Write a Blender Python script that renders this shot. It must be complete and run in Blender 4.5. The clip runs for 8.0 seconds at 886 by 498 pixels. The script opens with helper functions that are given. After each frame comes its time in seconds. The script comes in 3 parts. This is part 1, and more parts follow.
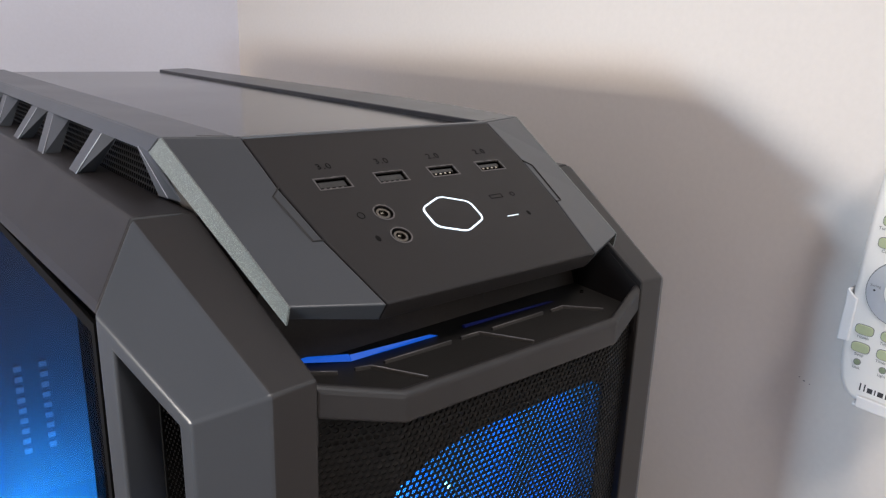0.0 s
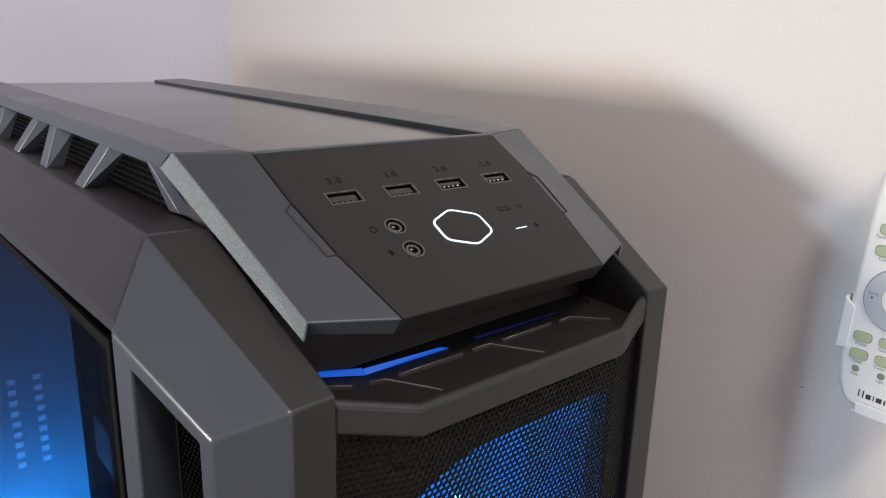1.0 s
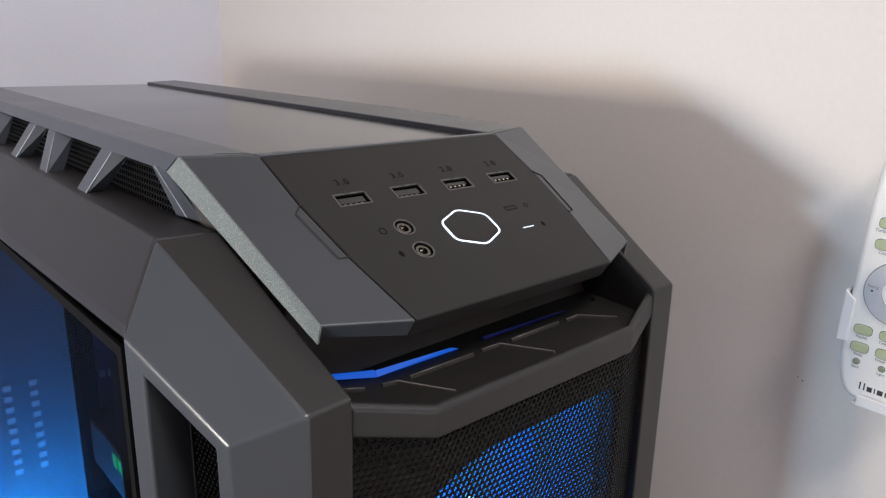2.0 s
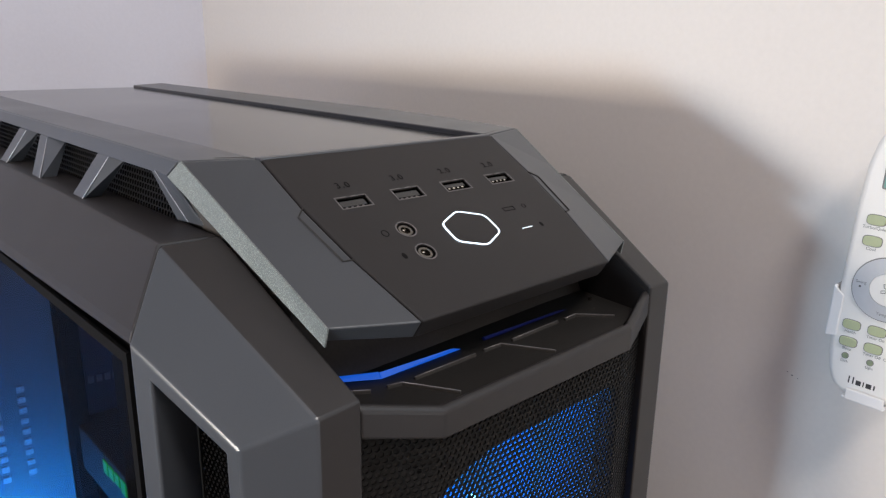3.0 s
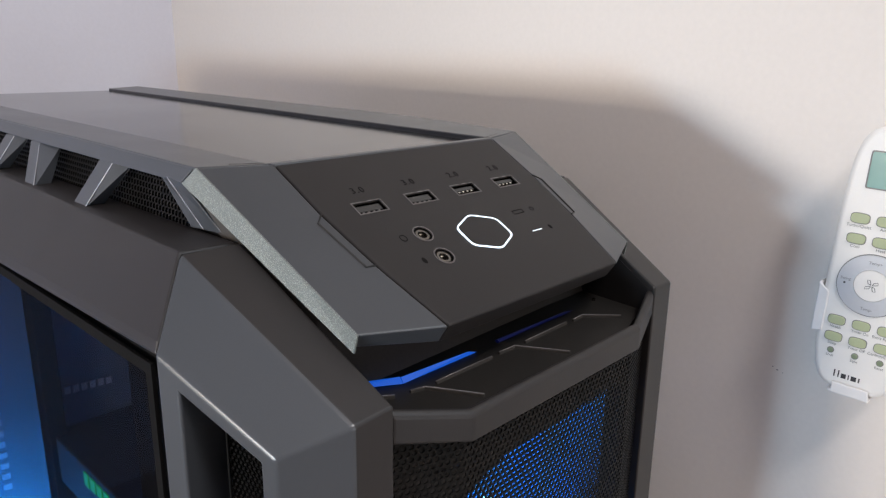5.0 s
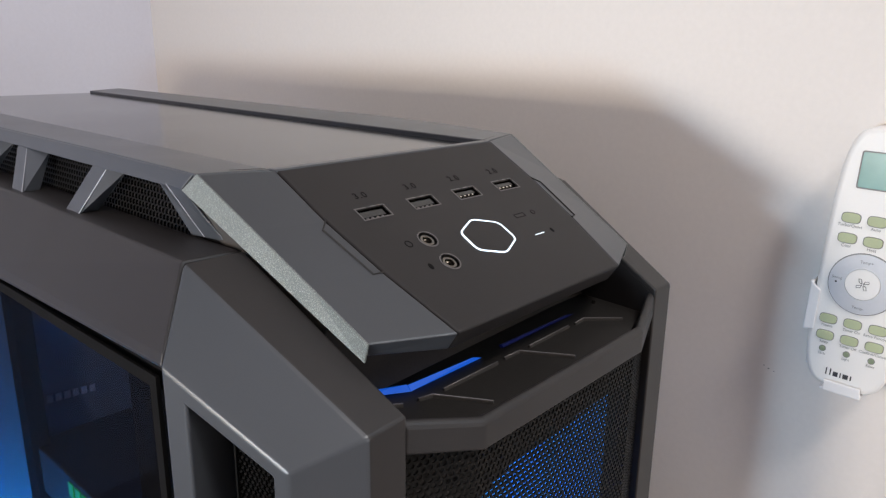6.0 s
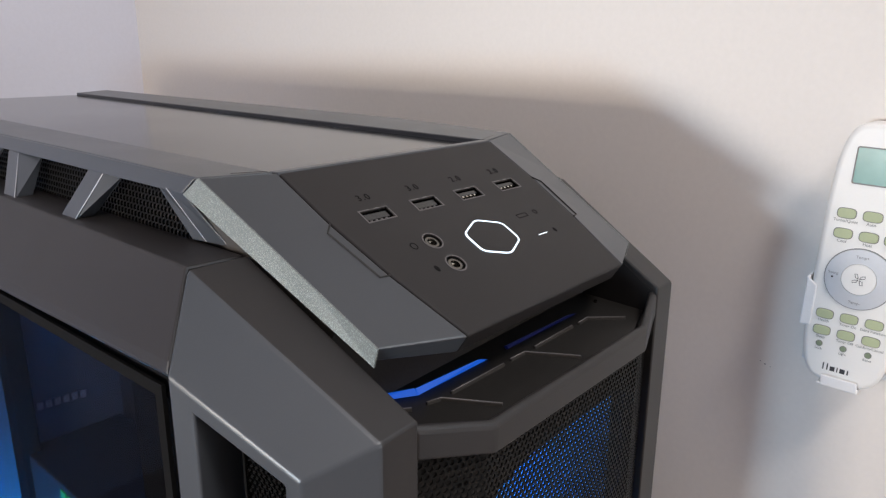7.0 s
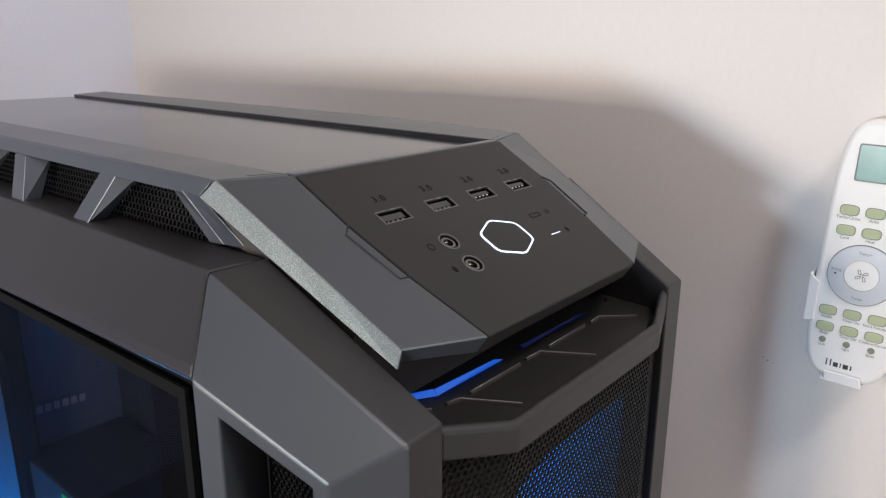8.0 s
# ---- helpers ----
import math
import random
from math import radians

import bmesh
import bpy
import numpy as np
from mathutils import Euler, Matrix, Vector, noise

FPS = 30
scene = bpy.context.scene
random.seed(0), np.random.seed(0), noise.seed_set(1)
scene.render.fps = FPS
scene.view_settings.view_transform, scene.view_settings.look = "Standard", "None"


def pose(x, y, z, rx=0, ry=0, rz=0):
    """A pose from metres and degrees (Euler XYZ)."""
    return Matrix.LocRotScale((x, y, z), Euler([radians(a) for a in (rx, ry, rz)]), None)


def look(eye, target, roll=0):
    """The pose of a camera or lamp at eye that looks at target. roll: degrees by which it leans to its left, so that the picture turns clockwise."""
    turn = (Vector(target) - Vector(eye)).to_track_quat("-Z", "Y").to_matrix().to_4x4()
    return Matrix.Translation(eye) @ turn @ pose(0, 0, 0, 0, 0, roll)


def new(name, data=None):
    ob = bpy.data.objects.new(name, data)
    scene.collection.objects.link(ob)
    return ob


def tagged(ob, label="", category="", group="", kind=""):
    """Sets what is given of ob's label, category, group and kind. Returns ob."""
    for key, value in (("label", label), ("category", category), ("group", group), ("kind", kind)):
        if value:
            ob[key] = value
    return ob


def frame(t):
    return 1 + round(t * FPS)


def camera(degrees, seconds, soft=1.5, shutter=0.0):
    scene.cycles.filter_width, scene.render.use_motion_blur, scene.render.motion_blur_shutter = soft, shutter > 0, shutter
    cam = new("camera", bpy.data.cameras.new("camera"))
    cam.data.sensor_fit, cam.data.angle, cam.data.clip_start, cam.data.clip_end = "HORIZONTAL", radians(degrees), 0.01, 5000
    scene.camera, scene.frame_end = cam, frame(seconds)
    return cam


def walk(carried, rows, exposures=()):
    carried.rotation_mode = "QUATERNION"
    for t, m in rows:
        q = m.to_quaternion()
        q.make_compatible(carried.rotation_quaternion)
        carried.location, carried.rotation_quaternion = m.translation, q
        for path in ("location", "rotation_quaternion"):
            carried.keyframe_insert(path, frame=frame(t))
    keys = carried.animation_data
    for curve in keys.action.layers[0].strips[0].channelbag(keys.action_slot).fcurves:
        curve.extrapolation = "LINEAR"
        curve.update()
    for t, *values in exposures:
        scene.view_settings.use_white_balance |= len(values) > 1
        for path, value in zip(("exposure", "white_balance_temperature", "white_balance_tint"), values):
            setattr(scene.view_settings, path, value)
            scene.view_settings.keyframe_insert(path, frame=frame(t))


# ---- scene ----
# camera: metres and degrees; the case's front is at y = 0, its middle at x = 0, the floor at z = 0
cam = camera(62.72, 8.0, soft=1.3)
ROWS = [
    (0.0, -0.1711, -0.1651, 0.5797, 73.93, -1.76, -39.66),
    (0.5, -0.1746, -0.1618, 0.5800, 74.13, -1.80, -40.27),
    (1.0, -0.1782, -0.1600, 0.5823, 74.44, -1.65, -40.76),
    (1.5, -0.1805, -0.1573, 0.5824, 74.43, -1.37, -41.28),
    (3.0, -0.1891, -0.1514, 0.5836, 74.36, -0.80, -43.28),
    (3.5, -0.1921, -0.1492, 0.5832, 74.58, -0.82, -44.40),
    (4.0, -0.1966, -0.1458, 0.5840, 74.56, -0.88, -44.95),
    (4.5, -0.2002, -0.1426, 0.5842, 74.50, -0.85, -45.62),
    (6.0, -0.2075, -0.1288, 0.5857, 74.47, -0.76, -48.21),
    (6.5, -0.2076, -0.1258, 0.5857, 74.42, -0.57, -49.14),
    (7.0, -0.2099, -0.1220, 0.5861, 74.35, -0.35, -49.48),
    (7.5, -0.2126, -0.1186, 0.5860, 74.30, -0.27, -49.87),
    (8.0, -0.2159, -0.1150, 0.5868, 74.25, -0.11, -50.37),
]
walk(cam, [(t, pose(x, y, z, rx, ry, rz)) for t, x, y, z, rx, ry, rz in ROWS])

# ---- light ----
world = bpy.data.worlds.new("room_air")
scene.world = world
world.use_nodes = True
world.node_tree.nodes["Background"].inputs[0].default_value = (0.9, 0.85, 0.8, 1)
world.node_tree.nodes["Background"].inputs[1].default_value = 0.02
scene.view_settings.exposure = 0.0


def area_lamp(name, eye, target, size, size_y, power, colour):
    data = bpy.data.lights.new(name, "AREA")
    data.shape, data.size, data.size_y, data.energy, data.color = "RECTANGLE", size, size_y, power, colour
    ob = new(name, data)
    ob.matrix_world = look(eye, target)
    return ob


def point_lamp(name, x, y, z, power, colour, radius):
    data = bpy.data.lights.new(name, "POINT")
    data.energy, data.color, data.shadow_soft_size = power, colour, radius
    ob = new(name, data)
    ob.location = (x / 1000, y / 1000, z / 1000)
    return ob


# unseen lamps beside the case, warm and cool, placed by the wall shadow's edges
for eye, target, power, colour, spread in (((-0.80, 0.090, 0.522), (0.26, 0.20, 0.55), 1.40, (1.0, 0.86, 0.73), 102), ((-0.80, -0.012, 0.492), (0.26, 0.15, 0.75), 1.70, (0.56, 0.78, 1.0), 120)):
    lit = area_lamp("side_light", eye, target, 0.075, 0.06, power, colour)
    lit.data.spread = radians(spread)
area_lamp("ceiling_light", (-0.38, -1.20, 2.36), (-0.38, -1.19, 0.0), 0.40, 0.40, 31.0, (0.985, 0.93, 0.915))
# unseen lamps added: cool at the remote's wall, low in front of the case
area_lamp("wall_side_light", (0.25, -0.60, 1.15), (-1.0, -0.60, 1.15), 0.50, 0.70, 4.5, (0.66, 0.84, 1.0))
area_lamp("low_front_light", (0.06, -2.55, 0.27), (0.0, 0.2, 0.5), 0.45, 0.35, 8.0, (0.88, 0.94, 1.0))

# ---- materials ----


def material(name, colour, rough=0.5, metal=0.0, vary=0.12, grain=400.0, bump=0.15, blotch=12.0, emit=None, strength=0.0, coat=0.0, speck=0.0, spec=0.5):
    """A surface with fine grain and broad blotches; speck: share of bright metal flakes."""
    m = bpy.data.materials.new(name)
    m.use_nodes = True
    nt = m.node_tree
    n, link = nt.nodes, nt.links.new
    b = n["Principled BSDF"]
    b.inputs["Roughness"].default_value = rough
    b.inputs["Metallic"].default_value = metal
    b.inputs["Coat Weight"].default_value = coat
    b.inputs["Coat Roughness"].default_value = 0.2
    b.inputs["Specular IOR Level"].default_value = spec
    tc = n.new("ShaderNodeTexCoord")
    fine = n.new("ShaderNodeTexNoise")
    fine.inputs["Scale"].default_value = grain
    fine.inputs["Detail"].default_value = 3
    broad = n.new("ShaderNodeTexNoise")
    broad.inputs["Scale"].default_value = blotch
    broad.inputs["Detail"].default_value = 4
    for tex in (fine, broad):
        link(tc.outputs["Object"], tex.inputs["Vector"])
    mix = n.new("ShaderNodeMath")
    mix.operation = "ADD"
    link(fine.outputs["Fac"], mix.inputs[0])
    link(broad.outputs["Fac"], mix.inputs[1])
    span = n.new("ShaderNodeMapRange")
    span.inputs["From Min"].default_value, span.inputs["From Max"].default_value = 0.6, 1.4
    span.inputs["To Min"].default_value, span.inputs["To Max"].default_value = 1 - vary, 1 + vary
    link(mix.outputs[0], span.inputs["Value"])
    tint = n.new("ShaderNodeMix")
    tint.data_type, tint.blend_type = "RGBA", "MULTIPLY"
    tint.inputs["Factor"].default_value = 1.0
    tint.inputs["A"].default_value = (*colour, 1)
    link(span.outputs[0], tint.inputs["B"])
    last = tint.outputs["Result"]
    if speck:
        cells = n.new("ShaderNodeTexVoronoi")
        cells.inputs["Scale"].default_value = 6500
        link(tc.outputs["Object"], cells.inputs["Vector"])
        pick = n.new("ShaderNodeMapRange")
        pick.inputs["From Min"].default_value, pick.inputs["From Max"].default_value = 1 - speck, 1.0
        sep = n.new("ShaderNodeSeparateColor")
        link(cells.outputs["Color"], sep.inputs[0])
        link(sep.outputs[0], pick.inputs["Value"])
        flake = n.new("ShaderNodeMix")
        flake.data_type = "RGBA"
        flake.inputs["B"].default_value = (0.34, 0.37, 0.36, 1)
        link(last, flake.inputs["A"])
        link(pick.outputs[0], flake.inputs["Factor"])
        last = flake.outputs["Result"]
    link(last, b.inputs["Base Color"])
    rr = n.new("ShaderNodeMapRange")
    rr.inputs["To Min"].default_value, rr.inputs["To Max"].default_value = max(rough - 0.08, 0.02), min(rough + 0.08, 1)
    link(broad.outputs["Fac"], rr.inputs["Value"])
    link(rr.outputs[0], b.inputs["Roughness"])
    if bump:
        bp = n.new("ShaderNodeBump")
        bp.inputs["Strength"].default_value = bump
        bp.inputs["Distance"].default_value = 0.0003
        link(fine.outputs["Fac"], bp.inputs["Height"])
        link(bp.outputs[0], b.inputs["Normal"])
    if emit:
        b.inputs["Emission Color"].default_value = (*emit, 1)
        b.inputs["Emission Strength"].default_value = strength
        m.cycles.emission_sampling = "NONE"
    return m


def pane_glass(name, colour, gloss):
    """A clear tinted sheet with a share of mirror gloss."""
    m = bpy.data.materials.new(name)
    m.use_nodes = True
    n, link = m.node_tree.nodes, m.node_tree.links.new
    n.remove(n["Principled BSDF"])
    clear = n.new("ShaderNodeBsdfTransparent")
    clear.inputs[0].default_value = (*colour, 1)
    shine = n.new("ShaderNodeBsdfGlossy")
    shine.inputs["Roughness"].default_value = 0.03
    mix = n.new("ShaderNodeMixShader")
    mix.inputs[0].default_value = gloss
    link(clear.outputs[0], mix.inputs[1])
    link(shine.outputs[0], mix.inputs[2])
    link(mix.outputs[0], n["Material Output"].inputs["Surface"])
    return m


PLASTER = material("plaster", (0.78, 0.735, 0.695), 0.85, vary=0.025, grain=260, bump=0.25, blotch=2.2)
# same plaster; this wall's dimmer, cooler light is put into the colour
PLASTER_SHADE = material("plaster_shade", (0.60, 0.595, 0.66), 0.85, vary=0.03, grain=260, bump=0.25, blotch=2.2)
FLOORING = material("flooring", (0.30, 0.25, 0.21), 0.6, vary=0.15, grain=60, blotch=4)
GUNMETAL = material("gunmetal_paint", (0.0375, 0.0410, 0.0475), 0.38, 0.0, vary=0.08, grain=3000, bump=0.05, blotch=14, spec=0.5, coat=0.18)
# flake paint, with the side light's brightness also put into its base colour
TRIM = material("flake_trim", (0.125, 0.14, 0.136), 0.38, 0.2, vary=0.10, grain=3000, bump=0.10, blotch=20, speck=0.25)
PANEL = material("matte_black_plastic", (0.0128, 0.0110, 0.0112), 0.52, 0.0, vary=0.06, grain=3000, bump=0.05, blotch=10, spec=0.33)
CHARCOAL = material("charcoal_plastic", (0.0170, 0.0150, 0.0152), 0.46, 0.0, vary=0.08, grain=3000, bump=0.05, blotch=10, spec=0.42)
TOPGLASS = material("smoked_acrylic", (0.020, 0.020, 0.021), 0.16, 0.0, vary=0.03, grain=900, bump=0.0, blotch=6)
BLACK = material("black_plastic", (0.045, 0.040, 0.037), 0.65, vary=0.15, grain=900, bump=0.1, blotch=20, spec=0.25)
GLOSSBLACK = material("edge_black", (0.02, 0.02, 0.02), 0.25, vary=0.1, grain=900, bump=0.1)
STEEL = material("black_steel_mesh", (0.0065, 0.0058, 0.0055), 0.5, 0.0, vary=0.25, grain=700, bump=0.1, spec=0.12)
CHROME = material("chrome", (0.17, 0.16, 0.145), 0.22, 1.0, vary=0.1, grain=500, bump=0.0)
PIN = material("contact_metal", (0.8, 0.76, 0.66), 0.25, 1.0, vary=0.05, bump=0.0)
MARK = material("grey_print", (0.006, 0.0055, 0.0055), 0.8, vary=0.05, bump=0.0, spec=0.1)
RIM = material("port_rim", (0.13, 0.12, 0.12), 0.28, 0.4, vary=0.05, bump=0.0)
WHITELED = material("white_led", (0.8, 0.85, 0.9), 0.4, emit=(0.70, 0.85, 1.0), strength=1.25, bump=0)
BLUELED = material("blue_led", (0.01, 0.03, 0.1), 0.4, emit=(0.008, 0.120, 0.75), strength=0.7, bump=0)
BLUEDIM = material("blue_led_dim", (0.01, 0.015, 0.1), 0.4, emit=(0.005, 0.022, 0.34), strength=0.04, bump=0)
# the LEDs' blue light is put into the plastic as its own glow
FANGLOW = material("glowing_fan_plastic", (0.2, 0.4, 0.8), 0.5, emit=(0.004, 0.175, 0.60), strength=1.7, vary=0.2, bump=0)
FANLED = material("fan_led", (0.6, 0.9, 1.0), 0.4, emit=(0.25, 0.85, 1.0), strength=9.0, bump=0)
GREENLED = material("green_led", (0.02, 0.2, 0.05), 0.4, emit=(0.02, 0.80, 0.11), strength=0.8, bump=0)
TRAY = material("dark_steel", (0.045, 0.045, 0.05), 0.5, 0.0, vary=0.12, grain=600, blotch=12)
REAR = material("rear_steel", (0.16, 0.17, 0.19), 0.6, 0.0, vary=0.1, grain=600, blotch=12)
# for black rims, and for the shade inside the pillar slot
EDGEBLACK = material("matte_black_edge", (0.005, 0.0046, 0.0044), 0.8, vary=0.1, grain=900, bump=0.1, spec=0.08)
RECESS = material("recess_plastic", (0.016, 0.0142, 0.0130), 0.6, vary=0.15, grain=900, bump=0.1, blotch=20, spec=0.3)
RUBBER = material("black_rubber", (0.028, 0.026, 0.025), 0.7, vary=0.1, grain=900, bump=0.1, spec=0.15)
# pale tone of the rods that paint edge highlights
HIGHLIGHT = material("pale_highlight", (0.45, 0.46, 0.5), 0.4, 0.6, vary=0.08)
SLOT = material("bare_steel", (0.50, 0.50, 0.53), 0.6, vary=0.08)
SIDEGLASS = pane_glass("tinted_glass", (0.44, 0.45, 0.49), 0.02)
WHITE = material("white_plastic", (0.80, 0.79, 0.77), 0.38, vary=0.015, grain=900, bump=0.05, blotch=15)
HOLDERWHITE = material("holder_plastic", (0.76, 0.76, 0.77), 0.45, vary=0.015, grain=900, bump=0.05, blotch=15)
BUTTON = material("green_rubber", (0.42, 0.47, 0.29), 0.55, vary=0.04, grain=900, bump=0.1)
BUTTONDARK = material("dark_green_rubber", (0.20, 0.25, 0.16), 0.55, vary=0.04, bump=0.1)
RING = material("silver_ring", (0.50, 0.51, 0.54), 0.35, 0.3, vary=0.03, bump=0.03)
LCD = material("lcd_glass", (0.16, 0.33, 0.30), 0.22, vary=0.10, grain=60, bump=0.0, blotch=30)
INK = material("grey_ink", (0.20, 0.20, 0.20), 0.7, vary=0.03, bump=0)
DARKINK = material("dark_ink", (0.03, 0.03, 0.035), 0.6, vary=0.03, bump=0)
SCUFF = material("scuff", (0.25, 0.24, 0.25), 0.9, vary=0.2, bump=0)

# ---- mesh helpers: all lengths in millimetres ----


def shell(points, faces):
    bm = bmesh.new()
    vs = [bm.verts.new(p) for p in points]
    for f in faces:
        bm.faces.new([vs[i] for i in f])
    return bm


def solid(points, faces, drop):
    """Top faces closed into a body by pulling a copy down along drop."""
    bm = shell(points, faces)
    got = bmesh.ops.extrude_face_region(bm, geom=list(bm.faces))
    bmesh.ops.translate(bm, vec=Vector(drop), verts=[g for g in got["geom"] if isinstance(g, bmesh.types.BMVert)])
    bmesh.ops.recalc_face_normals(bm, faces=bm.faces)
    return bm


def soften(bm, width, segments=2, angle=18):
    bmesh.ops.recalc_face_normals(bm, faces=bm.faces)
    edges = [e for e in bm.edges if len(e.link_faces) == 2 and e.calc_face_angle(0) > radians(angle)]
    bmesh.ops.bevel(bm, geom=edges, offset=width, segments=segments, affect="EDGES", profile=0.5, clamp_overlap=True)
    return bm


def box(x0, x1, y0, y1, z0, z1, bevel=0.0):
    p = [(x0, y0, z1), (x1, y0, z1), (x1, y1, z1), (x0, y1, z1)]
    bm = solid(p, [(0, 1, 2, 3)], (0, 0, z0 - z1))
    return soften(bm, bevel) if bevel else bm


def prism(outline, z0, z1, bevel=0.0, segments=2):
    """An outline in x, y raised from z0 to z1."""
    bm = solid([(x, y, z1) for x, y in outline], [tuple(range(len(outline)))], (0, 0, z0 - z1))
    return soften(bm, bevel, segments) if bevel else bm


def mirrored(bm):
    out = bm.copy()
    bmesh.ops.scale(out, vec=(-1, 1, 1), verts=out.verts)
    bmesh.ops.reverse_faces(out, faces=out.faces)
    return out


def oval(cx, cy, rx, ry, n=24, power=1.0):
    pts = []
    for i in range(n):
        a = 2 * math.pi * i / n
        c, s = math.cos(a), math.sin(a)
        pts.append((cx + rx * math.copysign(abs(c) ** power, c), cy + ry * math.copysign(abs(s) ** power, s)))
    return pts


def ring(outer, inner, z0, z1):
    """A flat band between two outlines with as many points each."""
    n = len(outer)
    pts = [(x, y, z1) for x, y in outer] + [(x, y, z1) for x, y in inner]
    return solid(pts, [(i, (i + 1) % n, n + (i + 1) % n, n + i) for i in range(n)], (0, 0, z0 - z1))


def bar(points, radius, sides=6):
    """A thin rounded rod along a line of points."""
    bm = bmesh.new()
    rings = []
    pts = [Vector(p) for p in points]
    for i, p in enumerate(pts):
        d = (pts[min(i + 1, len(pts) - 1)] - pts[max(i - 1, 0)]).normalized()
        side = d.cross(Vector((0, 0, 1)))
        side = side.normalized() if side.length > 1e-4 else Vector((1, 0, 0))
        up = side.cross(d)
        rings.append([bm.verts.new(p + radius * (math.cos(a) * side + math.sin(a) * up)) for a in (2 * math.pi * k / sides for k in range(sides))])
    for a, b in zip(rings, rings[1:]):
        for k in range(sides):
            bm.faces.new((a[k], a[(k + 1) % sides], b[(k + 1) % sides], b[k]))
    bm.faces.new(rings[0][::-1])
    bm.faces.new(rings[-1])
    bmesh.ops.recalc_face_normals(bm, faces=bm.faces)
    return bm


def hex_sheet(width, height, pitch, web, thick, keep=lambda u, v: True, place=lambda u, v, w: (u, v, w)):
    """A perforated sheet: hexagonal holes of that pitch with real rims, laid out in u, v and bent by place."""
    verts, faces = [], []
    rad_out, rad_in = pitch / math.sqrt(3), (pitch - web) / math.sqrt(3)
    row = pitch * math.sqrt(3) / 2
    for j in range(int(height / row) + 1):
        for i in range(int(width / pitch) + 1):
            cu, cv = i * pitch + (pitch / 2 if j % 2 else 0), j * row
            if cu > width or not keep(cu, cv):
                continue
            base = len(verts)
            for rad, w in ((rad_out, 0.0), (rad_in, 0.0), (rad_in, thick)):
                for k in range(6):
                    a = math.pi / 6 + k * math.pi / 3
                    verts.append(place(cu + rad * math.cos(a), cv + rad * math.sin(a), w))
            for k in range(6):
                n = (k + 1) % 6
                faces.append((base + k, base + n, base + 6 + n, base + 6 + k))
                faces.append((base + 6 + k, base + 6 + n, base + 12 + n, base + 12 + k))
    return verts, faces


def part(name, bm, mat, parent, label="", smooth=False, m=None):
    """Links a bmesh (millimetres) or (verts, faces) as one mesh under a thing or part."""
    me = bpy.data.meshes.new(name)
    if isinstance(bm, tuple):
        me.from_pydata([(x / 1000, y / 1000, z / 1000) for x, y, z in bm[0]], [], bm[1])
    else:
        bmesh.ops.scale(bm, vec=(0.001, 0.001, 0.001), verts=bm.verts)
        bm.to_mesh(me)
        bm.free()
    if smooth:
        me.shade_smooth()
    me.materials.append(mat)
    ob = new(name, me)
    ob.parent = parent
    if m is not None:
        ob.matrix_basis = m
    return tagged(ob, label)


def lettering(name, text, size, mat, parent, m, label="", spread=1.0):
    """Printed words as a thin mesh; size in millimetres, centred at m."""
    cu = bpy.data.curves.new(name, "FONT")
    cu.body, cu.size, cu.align_x, cu.align_y, cu.extrude, cu.space_character = text, size / 1000, "CENTER", "CENTER", 0.00004, spread
    tmp = bpy.data.objects.new("letters", cu)
    scene.collection.objects.link(tmp)
    me = bpy.data.meshes.new_from_object(tmp.evaluated_get(bpy.context.evaluated_depsgraph_get()))
    bpy.data.objects.remove(tmp)
    bpy.data.curves.remove(cu)
    me.name = name
    me.materials.clear()
    me.materials.append(mat)
    ob = new(name, me)
    ob.parent = parent
    ob.matrix_basis = m
    return tagged(ob, label)


def carve(ob, cutters):
    """Cuts boxes or rods out of a mesh for good."""
    for bm, m in cutters:
        me = bpy.data.meshes.new("cut")
        bmesh.ops.scale(bm, vec=(0.001, 0.001, 0.001), verts=bm.verts)
        bm.to_mesh(me)
        bm.free()
        tool = bpy.data.objects.new("cut", me)
        scene.collection.objects.link(tool)
        tool.matrix_world = m
        mod = ob.modifiers.new("cut", "BOOLEAN")
        mod.operation, mod.object, mod.solver = "DIFFERENCE", tool, "EXACT"
        bpy.context.view_layer.update()
        out = bpy.data.meshes.new_from_object(ob.evaluated_get(bpy.context.evaluated_depsgraph_get()))
        ob.modifiers.remove(mod)
        ob.data = out
        bpy.data.objects.remove(tool)
        bpy.data.meshes.remove(me)


def thing(name, label, category, m=None, group="", kind=""):
    ob = new(name)
    ob.empty_display_size = 0.02
    if m is not None:
        ob.matrix_basis = m
    return tagged(ob, label, category, group, kind)


def structure(name, bm, mat, label):
    ob = part(name, bm, mat, None)
    return tagged(ob, label, name.split("_")[0], kind="structure")


# ---- room ----
structure("wall_east", box(261, 381, -2600, 780, 0, 2400), PLASTER, "warm white plastered wall with a remote hung on it")
structure("wall_north", box(-2400, 381, 780, 900, 0, 2400), PLASTER_SHADE, "off-white plastered wall behind the computer case")
structure("wall_west", box(-2520, -2400, -2600, 900, 0, 2400), PLASTER, "plain off-white wall")
structure("wall_south", box(-2520, 381, -2720, -2600, 0, 2400), PLASTER, "plain off-white wall")
structure("floor", box(-2520, 381, -2720, 900, -80, 0), FLOORING, "plain brown floor under the computer case")
structure("ceiling", box(-2520, 381, -2720, 900, 2400, 2480), PLASTER, "plain off-white ceiling")

# ---- computer case ----
SLOPE = 0.553  # rise of the sloped front panel
TH = math.atan(SLOPE)


def io_z(y):
    return 499.5 + SLOPE * y


